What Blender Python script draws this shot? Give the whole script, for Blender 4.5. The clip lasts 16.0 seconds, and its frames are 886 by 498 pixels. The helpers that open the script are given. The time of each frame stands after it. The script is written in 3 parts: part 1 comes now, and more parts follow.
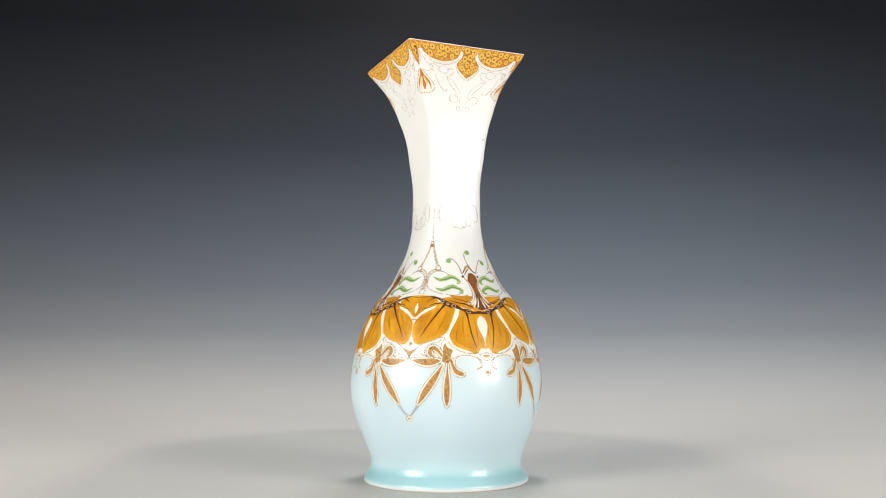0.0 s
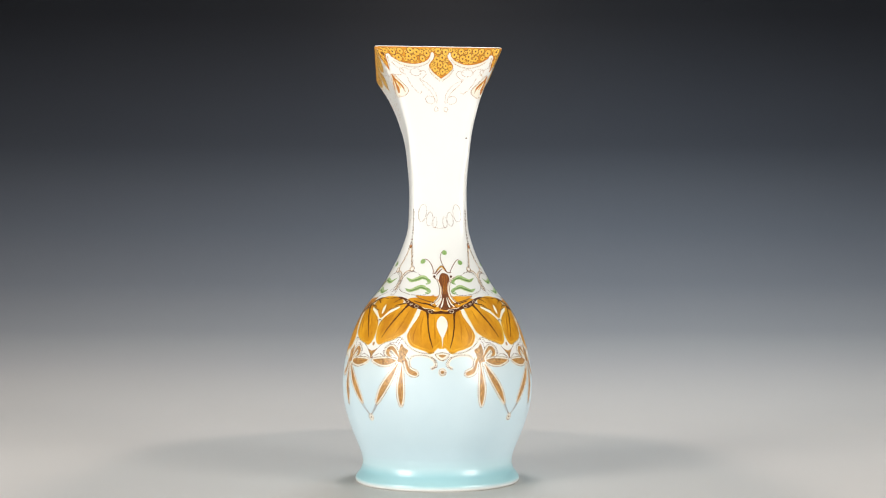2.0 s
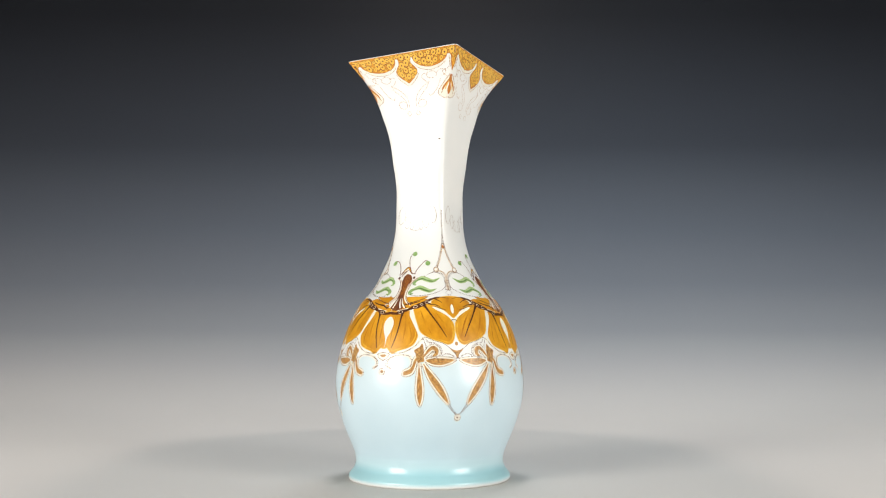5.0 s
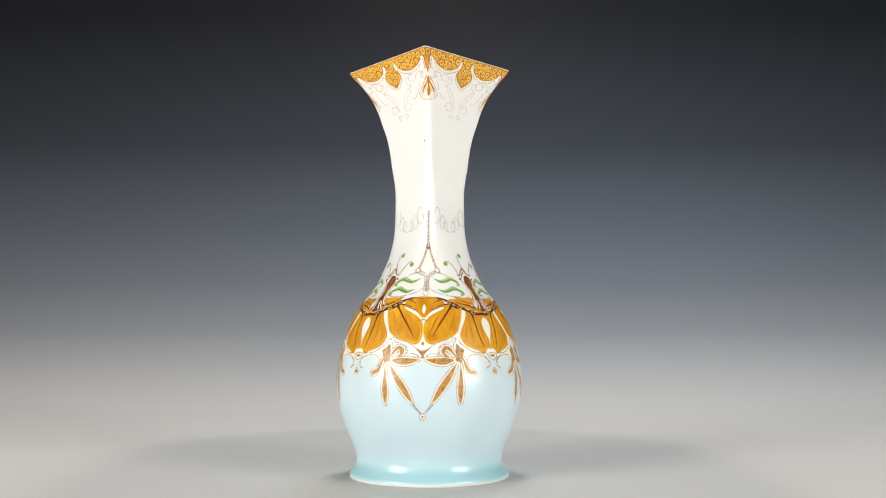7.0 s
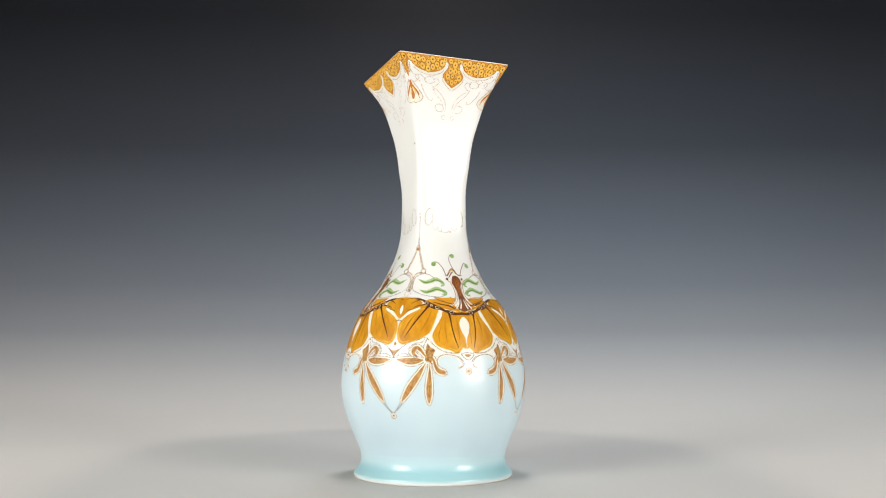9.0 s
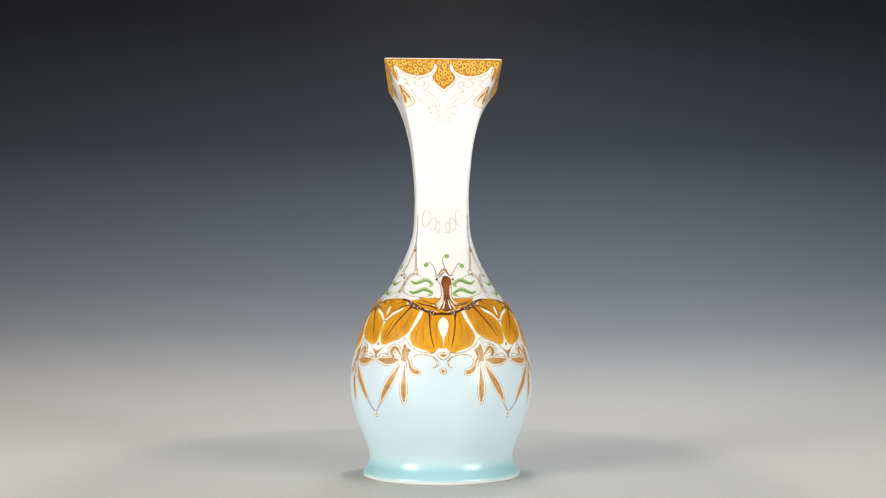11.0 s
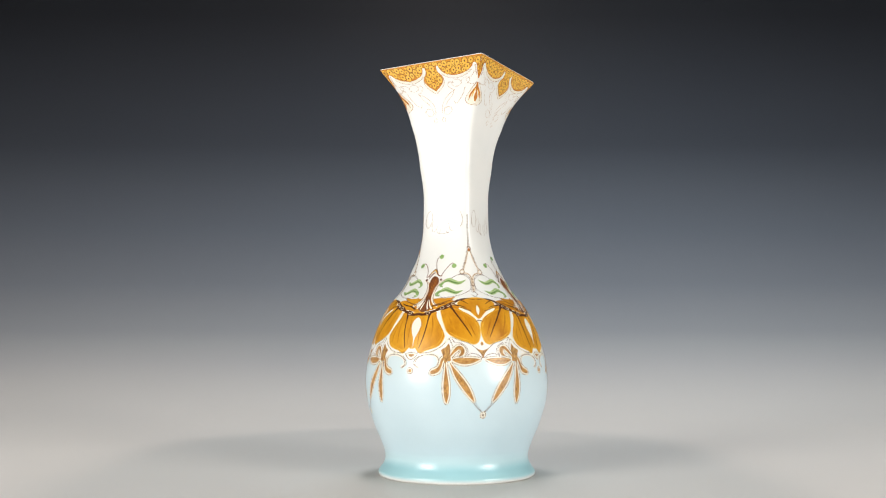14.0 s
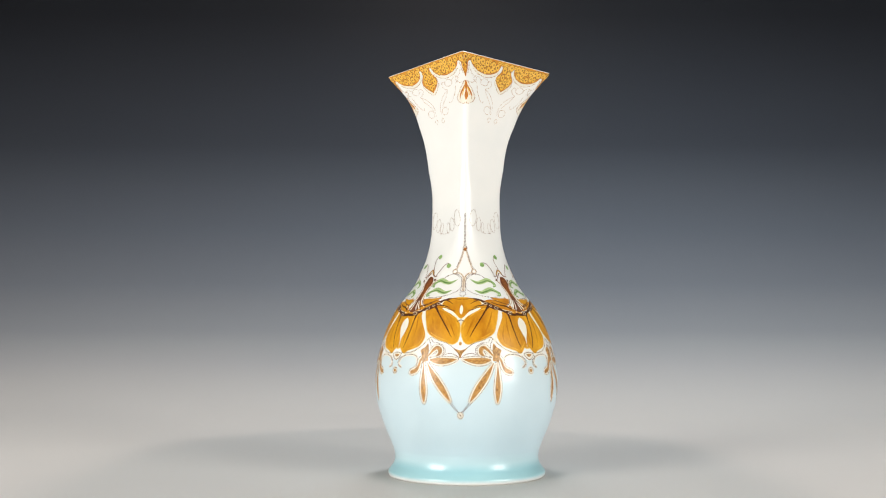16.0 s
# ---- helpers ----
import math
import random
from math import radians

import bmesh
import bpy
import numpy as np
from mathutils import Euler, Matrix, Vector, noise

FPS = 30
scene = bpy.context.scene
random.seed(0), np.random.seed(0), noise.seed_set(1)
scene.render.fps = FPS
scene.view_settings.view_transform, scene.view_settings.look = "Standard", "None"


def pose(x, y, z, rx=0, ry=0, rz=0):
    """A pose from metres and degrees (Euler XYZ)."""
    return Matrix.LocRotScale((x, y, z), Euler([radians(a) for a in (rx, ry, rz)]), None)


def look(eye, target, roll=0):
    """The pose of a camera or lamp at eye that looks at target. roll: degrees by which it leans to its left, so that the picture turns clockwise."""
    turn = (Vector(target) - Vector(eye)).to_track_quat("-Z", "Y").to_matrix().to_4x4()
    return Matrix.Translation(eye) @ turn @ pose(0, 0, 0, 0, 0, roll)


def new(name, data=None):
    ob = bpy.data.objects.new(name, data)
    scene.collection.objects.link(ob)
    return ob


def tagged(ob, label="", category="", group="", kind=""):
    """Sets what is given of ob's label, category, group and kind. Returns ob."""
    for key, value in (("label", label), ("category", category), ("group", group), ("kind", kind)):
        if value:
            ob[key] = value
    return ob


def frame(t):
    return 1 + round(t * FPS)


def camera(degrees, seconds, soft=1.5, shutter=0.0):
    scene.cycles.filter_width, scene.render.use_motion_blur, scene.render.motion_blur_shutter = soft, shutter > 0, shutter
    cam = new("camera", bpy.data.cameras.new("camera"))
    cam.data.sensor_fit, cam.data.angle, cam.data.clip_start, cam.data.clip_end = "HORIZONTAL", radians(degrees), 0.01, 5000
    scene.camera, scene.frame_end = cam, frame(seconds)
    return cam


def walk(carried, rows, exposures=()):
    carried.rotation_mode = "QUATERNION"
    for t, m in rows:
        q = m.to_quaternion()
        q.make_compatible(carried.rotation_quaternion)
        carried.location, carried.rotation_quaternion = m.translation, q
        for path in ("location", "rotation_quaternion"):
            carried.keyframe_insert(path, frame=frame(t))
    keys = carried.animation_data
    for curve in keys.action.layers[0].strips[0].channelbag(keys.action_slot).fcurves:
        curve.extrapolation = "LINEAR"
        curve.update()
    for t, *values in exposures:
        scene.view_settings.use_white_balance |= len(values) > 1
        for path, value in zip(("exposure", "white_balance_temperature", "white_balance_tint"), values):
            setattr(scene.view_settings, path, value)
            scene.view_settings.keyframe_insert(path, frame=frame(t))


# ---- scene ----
from mathutils.geometry import delaunay_2d_cdt

cam = camera(51.93, 16.0, soft=1.1)
CAM_X, CAM_Y, CAM_Z = -0.0122, -0.6706, 0.0960
still = pose(CAM_X, CAM_Y, CAM_Z, 95.9, 0, 0)
walk(cam, [(0.0, still), (16.0, still)])

# ---- light ----
scene.view_settings.exposure = 0.0
world = bpy.data.worlds.new("studio_world")
scene.world = world
world.use_nodes = True
world.node_tree.nodes["Background"].inputs[0].default_value = (0.80, 0.88, 1.0, 1)
world.node_tree.nodes["Background"].inputs[1].default_value = 0.05


def softbox(name, eye, target, wide, high, watts, colour):
    data = bpy.data.lights.new(name, "AREA")
    data.shape, data.size, data.size_y, data.energy, data.color = "RECTANGLE", wide, high, watts, colour
    ob = new(name, data)
    ob.matrix_world = look(eye, target)
    return ob


softbox("softbox_over", (-0.017, 0.191, 1.34), (-0.017, 0.191, 0.0), 0.25, 0.33, 6.5, (0.95, 0.98, 1.0))
softbox("softbox_side", (-1.50, -1.28, 0.56), (0, 0, 0.12), 0.75, 0.8, 36, (1.0, 0.968, 0.915))
softbox("softbox_side", (1.53, -1.28, 0.56), (0, 0, 0.12), 0.75, 0.8, 29, (1.0, 0.968, 0.915))
softbox("backdrop_light", (0.38, 0.80, 1.6), (0.46, 1.06, 0.0), 0.6, 0.4, 8.3, (0.66, 0.86, 1.0))
# unseen warm lamp, added so the black box shades an ellipse of floor
softbox("added_ceiling_lamp", (0.0, 0.37, 3.05), (0.0, -0.10, 0.0), 0.07, 0.07, 16.5, (1.0, 0.84, 0.75))


# ---- materials ----
def material(name, rough=0.5, metal=0.0):
    m = bpy.data.materials.new(name)
    m.use_nodes = True
    nt = m.node_tree
    b = nt.nodes["Principled BSDF"]
    b.inputs["Roughness"].default_value, b.inputs["Metallic"].default_value = rough, metal
    return m, nt, b


def node(nt, kind, **inputs):
    n = nt.nodes.new(kind)
    for k, v in inputs.items():
        n.inputs[k.replace("_", " ")].default_value = v
    return n


def ramp(nt, stops, source, interpolation="LINEAR"):
    r = nt.nodes.new("ShaderNodeValToRGB")
    r.color_ramp.interpolation = interpolation
    els = r.color_ramp.elements
    while len(els) < len(stops):
        els.new(0.5)
    for e, (at, c) in zip(els, stops):
        e.position, e.color = at, (*c, 1)
    nt.links.new(source, r.inputs["Fac"])
    return r


def mix(nt, fac, a, b, blend="MIX"):
    m = nt.nodes.new("ShaderNodeMix")
    m.data_type, m.blend_type = "RGBA", blend
    for sock, v in ((m.inputs["Factor"], fac), (m.inputs["A"], a), (m.inputs["B"], b)):
        if isinstance(v, (int, float)):
            sock.default_value = v
        elif isinstance(v, tuple):
            sock.default_value = (*v, 1)
        else:
            nt.links.new(v, sock)
    return m.outputs["Result"]


def coords(nt):
    return nt.nodes.new("ShaderNodeTexCoord").outputs["Object"]


def noise_out(nt, scale, detail=3.0, rough=0.5, stretch=None):
    src = coords(nt)
    if stretch:
        mp = nt.nodes.new("ShaderNodeMapping")
        mp.inputs["Scale"].default_value = stretch
        nt.links.new(src, mp.inputs["Vector"])
        src = mp.outputs["Vector"]
    n = node(nt, "ShaderNodeTexNoise", Scale=scale, Detail=detail, Roughness=rough)
    nt.links.new(src, n.inputs["Vector"])
    return n.outputs["Fac"]


def bump(nt, b, height, strength, distance):
    bp = node(nt, "ShaderNodeBump", Strength=strength, Distance=distance)
    nt.links.new(height, bp.inputs["Height"])
    nt.links.new(bp.outputs["Normal"], b.inputs["Normal"])


def z_fraction(nt, low, high):
    sep = nt.nodes.new("ShaderNodeSeparateXYZ")
    nt.links.new(coords(nt), sep.inputs[0])
    mr = node(nt, "ShaderNodeMapRange", From_Min=low, From_Max=high)
    nt.links.new(sep.outputs["Z"], mr.inputs["Value"])
    return mr.outputs["Result"]


def paper_material():
    """Studio paper: light falloff painted in, pale grey at the foot to near black at the top."""
    m, nt, b = material("backdrop_paper_falloff", 0.46)
    b.inputs["Specular IOR Level"].default_value = 0.16
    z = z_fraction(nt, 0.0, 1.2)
    # warm lit floor, bluish middle and dim top are put into the colour
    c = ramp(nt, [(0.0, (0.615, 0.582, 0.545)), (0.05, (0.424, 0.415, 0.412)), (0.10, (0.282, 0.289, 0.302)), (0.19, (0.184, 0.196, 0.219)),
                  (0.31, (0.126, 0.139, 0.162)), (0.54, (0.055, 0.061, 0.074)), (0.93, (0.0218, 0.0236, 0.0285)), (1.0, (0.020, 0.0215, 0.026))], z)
    n = noise_out(nt, 2.2, 4)
    tint = ramp(nt, [(0.35, (0.97, 0.975, 0.985)), (0.65, (1.0, 1.0, 1.0))], n)
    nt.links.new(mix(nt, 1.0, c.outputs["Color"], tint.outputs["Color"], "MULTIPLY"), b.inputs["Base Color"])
    bump(nt, b, noise_out(nt, 900, 2), 0.05, 0.0002)
    return m


def porcelain_material():
    """White porcelain under a clear glaze; the blue glaze thickens down the belly and pools at the foot."""
    m, nt, b = material("porcelain_glaze", 0.33)
    z = z_fraction(nt, 0.0, 0.301)
    c = ramp(nt, [(0.0, (0.86, 0.86, 0.84)), (0.005, (0.86, 0.87, 0.86)), (0.010, (0.42, 0.69, 0.73)), (0.030, (0.37, 0.64, 0.70)),
                  (0.046, (0.53, 0.735, 0.79)), (0.070, (0.58, 0.74, 0.815)), (0.22, (0.64, 0.775, 0.83)),
                  (0.31, (0.71, 0.81, 0.825)), (0.37, (0.87, 0.865, 0.83)), (1.0, (0.905, 0.895, 0.86))], z)
    n = noise_out(nt, 28, 4)
    v = ramp(nt, [(0.3, (0.935, 0.955, 0.965)), (0.7, (1.0, 1.0, 1.0))], n)
    nt.links.new(mix(nt, 1.0, c.outputs["Color"], v.outputs["Color"], "MULTIPLY"), b.inputs["Base Color"])
    b.inputs["Coat Weight"].default_value, b.inputs["Coat Roughness"].default_value = 0.28, 0.14
    bump(nt, b, noise_out(nt, 60, 2), 0.04, 0.0008)
    return m



def paint_material(name, low, high, scale, rough=0.34, stretch=None, relief=0.06):
    """Ceramic paint: two close tones mottled by the brush, under the same glaze."""
    m, nt, b = material(name, rough)
    c = ramp(nt, [(0.30, low), (0.70, high)], noise_out(nt, scale, 5, 0.6, stretch))
    nt.links.new(c.outputs["Color"], b.inputs["Base Color"])
    b.inputs["Coat Weight"].default_value, b.inputs["Coat Roughness"].default_value = 0.15, 0.2
    b.inputs["Specular IOR Level"].default_value = 0.35
    bump(nt, b, noise_out(nt, scale * 3, 2), relief, 0.0004)
    return m


PAPER, PORCELAIN = paper_material(), porcelain_material()
AMBER = paint_material("amber_petal_paint", (0.47, 0.17, 0.004), (0.80, 0.39, 0.020), 75, stretch=(1, 1, 0.45))
HONEY = paint_material("honey_edge_paint", (0.80, 0.46, 0.055), (0.86, 0.58, 0.15), 120)
CREAM = paint_material("cream_slip", (0.84, 0.80, 0.68), (0.88, 0.85, 0.76), 80)
UMBER = paint_material("dark_umber_ink", (0.055, 0.016, 0.005), (0.13, 0.042, 0.013), 200)
PALE_SEPIA = paint_material("pale_sepia_ink", (0.22, 0.14, 0.09), (0.44, 0.32, 0.23), 180)
RUSSET = paint_material("russet_leaf_paint", (0.13, 0.045, 0.008), (0.80, 0.46, 0.15), 720, relief=0.15)
STALK = paint_material("stalk_brown_paint", (0.13, 0.038, 0.012), (0.24, 0.085, 0.028), 160, stretch=(1, 1, 0.3))
LEAF = paint_material("leaf_green_paint", (0.17, 0.33, 0.075), (0.36, 0.52, 0.21), 300)
BAND = paint_material("amber_band_paint", (0.56, 0.20, 0.010), (0.76, 0.33, 0.022), 120)
ROSETTE = paint_material("yellow_rosette_paint", (0.80, 0.42, 0.045), (0.90, 0.55, 0.10), 260)
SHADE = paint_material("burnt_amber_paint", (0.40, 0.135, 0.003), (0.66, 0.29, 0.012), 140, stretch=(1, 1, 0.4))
WHITE = paint_material("white_slip", (0.85, 0.845, 0.81), (0.89, 0.885, 0.86), 60)
TAN = paint_material("tan_wash", (0.76, 0.60, 0.42), (0.86, 0.78, 0.66), 420)
INK = paint_material("warm_brown_ink", (0.075, 0.030, 0.012), (0.22, 0.10, 0.042), 300)
FADED = paint_material("faded_tan_ink", (0.40, 0.24, 0.12), (0.62, 0.44, 0.28), 200)
SPRING = paint_material("pale_leaf_edge", (0.42, 0.54, 0.25), (0.60, 0.68, 0.42), 260)
SUN = paint_material("yellow_petal_wash", (0.58, 0.25, 0.010), (0.84, 0.47, 0.045), 160)
MOSS = paint_material("dark_moss_paint", (0.07, 0.17, 0.03), (0.13, 0.27, 0.06), 300)
RUST = paint_material("rust_orange_paint", (0.42, 0.11, 0.008), (0.60, 0.24, 0.03), 220)


# ---- setting ----
def mesh_object(name, verts, faces, mat, smooth=False):
    me = bpy.data.meshes.new(name)
    me.from_pydata(verts, [], faces)
    me.materials.append(mat)
    if smooth:
        me.shade_smooth()
    me.update()
    return new(name, me)


def backdrop():
    """One sheet of paper: floor, a wide curve and the rising back."""
    line = [(-2.6, 0.0), (-0.5, 0.0), (0.1, 0.0), (0.3, 0.0)]
    radius, start = 1.7, 0.5
    line += [(start + radius * math.sin(a), radius - radius * math.cos(a)) for a in np.linspace(0, math.pi / 2, 40)]
    line += [(start + radius, z) for z in np.linspace(radius, 3.0, 12)[1:]]
    xs = np.linspace(-3.2, 3.2, 25)
    verts = [(x, y, z) for y, z in line for x in xs]
    w = len(xs)
    faces = [(i * w + j, i * w + j + 1, (i + 1) * w + j + 1, (i + 1) * w + j) for i in range(len(line) - 1) for j in range(w - 1)]
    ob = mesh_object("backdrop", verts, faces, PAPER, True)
    sol = ob.modifiers.new("thickness", "SOLIDIFY")
    sol.thickness, sol.offset = 0.002, -1
    return tagged(ob, "seamless grey studio paper, light falloff to black above painted in", "backdrop", kind="structure")


backdrop()


def plain_material(name, low, high, rough):
    m, nt, b = material(name, rough)
    c = ramp(nt, [(0.3, low), (0.7, high)], noise_out(nt, 1.6, 5, 0.6))
    nt.links.new(c.outputs["Color"], b.inputs["Base Color"])
    bump(nt, b, noise_out(nt, 260, 2), 0.08, 0.0006)
    return m


WALL = plain_material("studio_wall_paint", (0.40, 0.43, 0.47), (0.46, 0.49, 0.53), 0.8)
FLOOR = plain_material("studio_floor_screed", (0.16, 0.16, 0.165), (0.24, 0.24, 0.245), 0.6)


def slab(name, low, high, mat):
    (a, b, c), (d, e, f) = low, high
    verts = [(x, y, z) for x in (a, d) for y in (b, e) for z in (c, f)]
    faces = [(0, 1, 3, 2), (4, 6, 7, 5), (0, 4, 5, 1), (2, 3, 7, 6), (0, 2, 6, 4), (1, 5, 7, 3)]
    return tagged(mesh_object(name, verts, faces, mat), kind="structure")


def room():
    """Plain studio walls round the set, behind the camera and above the lamps."""
    x, y0, y1, h, t = 3.4, -3.0, 2.6, 3.3, 0.12
    slab("floor", (-x, y0, -0.12), (x, y1, -0.012), FLOOR)
    slab("ceiling", (-x, y0, h), (x, y1, h + t), WALL)
    slab("wall_south", (-x - t, y0 - t, -0.12), (x + t, y0, h + t), WALL)
    slab("wall_north", (-x - t, y1, -0.12), (x + t, y1 + t, h + t), WALL)
    slab("wall_west", (-x - t, y0, -0.12), (-x, y1, h + t), WALL)
    slab("wall_east", (x, y0, -0.12), (x + t, y1, h + t), WALL)


room()


def shadow_box():
    """Unseen softbox back, added to throw the floor's rounded shadow: a shallow black box with rounded corners, open
    below.
    """
    cx, cy, low, high, wx, wy, r = -0.017, 0.191, 1.345, 1.47, 0.142, 0.186, 0.138
    ring = []
    for k in range(32):
        u = 2 * math.pi * (k + 0.5) / 32
        sx, sy = (1 if math.cos(u) > 0 else -1), (1 if math.sin(u) > 0 else -1)
        ring.append((sx * (wx - r) + r * math.cos(u), sy * (wy - r) + r * math.sin(u)))
    verts = [(cx + x, cy + y, low - 0.03) for x, y in ring] + [(cx + x, cy + y, low) for x, y in ring] + [(cx + 0.75 * x, cy + 0.75 * y, high) for x, y in ring]
    faces = [(i * 32 + k, i * 32 + (k + 1) % 32, (i + 1) * 32 + (k + 1) % 32, (i + 1) * 32 + k) for i in range(2) for k in range(32)]
    faces.append(tuple(range(64, 96)))
    ob = mesh_object("softbox", verts, faces, plain_material("shadow_box_cloth", (0.02, 0.02, 0.02), (0.035, 0.035, 0.035), 0.85))
    rod = mesh_object("boom", *tube((cx, cy, high - 0.005), (cx + 0.9, cy - 0.6, 3.3), 0.012), plain_material("black_boom_metal", (0.03, 0.03, 0.03), (0.05, 0.05, 0.05), 0.4))
    rod.parent = ob
    return tagged(ob, "unseen black cloth box on a boom, added to cast the floor shadow", "lamp")


def tube(a, b, r, n=10):
    a, b = Vector(a), Vector(b)
    m = (b - a).to_track_quat("Z", "Y").to_matrix()
    verts = [tuple(p + m @ Vector((r * math.cos(2 * math.pi * k / n), r * math.sin(2 * math.pi * k / n), 0))) for p in (a, b) for k in range(n)]
    return verts, [(k, (k + 1) % n, n + (k + 1) % n, n + k) for k in range(n)] + [tuple(reversed(range(n))), tuple(range(n, 2 * n))]


shadow_box()

# ---- vase ----
HEIGHT = 0.301
# height, radius to the middle of a face, radius to a corner, sharpness of the section
PROFILE = [(0.0000, 0.0565, 0.0565, 2.0), (0.0012, 0.0576, 0.0576, 2.0), (0.0030, 0.0576, 0.0576, 2.0), (0.0055, 0.0560, 0.0560, 2.0),
           (0.0090, 0.0536, 0.0536, 2.0), (0.0135, 0.0526, 0.0526, 2.0), (0.0175, 0.0531, 0.0531, 2.1), (0.0235, 0.0552, 0.0552, 2.3),
           (0.0385, 0.0614, 0.0615, 2.6), (0.0585, 0.0667, 0.0668, 2.6), (0.0680, 0.0674, 0.0675, 2.5), (0.0790, 0.0665, 0.0667, 2.3),
           (0.0990, 0.0616, 0.0622, 2.1), (0.1195, 0.0525, 0.0535, 2.1), (0.1395, 0.0378, 0.0388, 2.4), (0.1485, 0.0332, 0.0344, 3.0),
           (0.1610, 0.0271, 0.0294, 5.0), (0.1820, 0.0211, 0.0259, 9.5), (0.2030, 0.0202, 0.0255, 11.0), (0.2330, 0.0218, 0.0296, 12.5),
           (0.2480, 0.0238, 0.0328, 14.0), (0.2590, 0.0264, 0.0358, 15.5), (0.2700, 0.0297, 0.0396, 18.0), (0.2805, 0.0338, 0.0448, 24.0),
           (0.2910, 0.0388, 0.0528, 36.0), (0.3010, 0.0440, 0.0620, 60.0)]
# how far each rim corner stands from a true square (x, y), by the signs of its place
TWIST = radians(2.2)
RIM_CORNERS = {(1, -1): (-0.0015, -0.0017), (1, 1): (-0.0019, -0.0005), (-1, 1): (0.0001, -0.0025), (-1, -1): (-0.0018, -0.0022)}


def spline(xs, ys, x):
    """Monotone-ish cubic through the profile."""
    xs, ys = np.array(xs), np.array(ys)
    h = np.diff(xs)
    d = np.diff(ys) / h
    m = np.empty(len(xs))
    m[0], m[-1] = d[0], d[-1]
    for i in range(1, len(xs) - 1):
        m[i] = 0 if d[i - 1] * d[i] <= 0 else (h[i - 1] + h[i]) / (h[i - 1] / d[i] + h[i] / d[i - 1])
    i = np.clip(np.searchsorted(xs, x) - 1, 0, len(h) - 1)
    t = (x - xs[i]) / h[i]
    return ((2 * t**3 - 3 * t**2 + 1) * ys[i] + (t**3 - 2 * t**2 + t) * h[i] * m[i]
            + (-2 * t**3 + 3 * t**2) * ys[i + 1] + (t**3 - t**2) * h[i] * m[i + 1])


PZ, PF, PC, PS = zip(*PROFILE)


def surface(phi, z, out=0.0):
    """The glaze's surface at an angle (radians, 0 in the middle of a face) and height, raised by out."""
    phi, z = np.broadcast_arrays(np.asarray(phi, float), np.asarray(z, float))
    rf, rc, p = spline(PZ, PF, z), spline(PZ, PC, z), spline(PZ, PS, z)
    # section: p-norm of two pairs of flats, set so that it passes through both radii
    k = 2.0 ** (1 - p / 2)
    fa, fc = rf ** -p, rc ** -p
    both, diff = (fa + fc) / (1 + k), (fa - fc) / np.maximum(1 - k, 0.3)
    A, D = (both + diff) / 2, np.maximum((both - diff) / 2, 0)
    A = np.where(D <= 0, fa, A)
    c, s = np.abs(np.cos(phi)), np.abs(np.sin(phi))
    c45, s45 = np.abs(np.cos(phi - np.pi / 4)), np.abs(np.sin(phi - np.pi / 4))
    r = (A * (c**p + s**p) + D * (c45**p + s45**p)) ** (-1 / p) + out
    u = np.clip((z - 0.235) / (HEIGHT - 0.235), 0, 1)
    sh = u * u * (3 - 2 * u)
    # the neck is turned a little on the belly; the rim turns back
    v, q = np.clip((z - 0.115) / 0.045, 0, 1), np.clip((z - 0.274) / (HEIGHT - 0.274), 0, 1)
    turned = phi + TWIST * v * v * (3 - 2 * v) * (1 - q * q)
    x, y = r * np.cos(turned), r * np.sin(turned)
    dx, dy = 0.0, 0.0
    for (i, j), (ox, oy) in RIM_CORNERS.items():
        weight = sh * (1 + i * x / 0.045) * (1 + j * y / 0.045) / 4
        dx, dy = dx + weight * ox, dy + weight * oy
    return np.stack([x + dx, y + dy, z], -1)


def vase_body(parent):
    around, wall = 288, 0.0022
    zs = np.concatenate([np.linspace(0, 0.02, 24)[:-1], np.linspace(0.02, 0.16, 70)[:-1], np.linspace(0.16, HEIGHT, 90)])
    phi = np.linspace(0, 2 * np.pi, around, endpoint=False)
    rings = [surface(phi, z) for z in zs]
    top = surface(phi, HEIGHT, -0.0004)
    top[:, 2] += 0.0005
    rings.append(top)
    top = surface(phi, HEIGHT, -wall + 0.0004)
    top[:, 2] += 0.0005
    rings.append(top)
    for z in np.linspace(HEIGHT, 0.006, 60):
        rings.append(surface(phi, z, -wall))
    verts = np.concatenate(rings)
    n = len(rings)
    verts = [tuple(v) for v in verts] + [(0, 0, 0.006), (0, 0, 0.002)]
    faces = [(i * around + j, i * around + (j + 1) % around, (i + 1) * around + (j + 1) % around, (i + 1) * around + j)
             for i in range(n - 1) for j in range(around)]
    last = (n - 1) * around
    faces += [(last + j, last + (j + 1) % around, n * around) for j in range(around)]
    faces += [((j + 1) % around, j, n * around + 1) for j in range(around)]
    ob = mesh_object("body", verts, faces, PORCELAIN, True)
    ob.parent = parent
    return ob


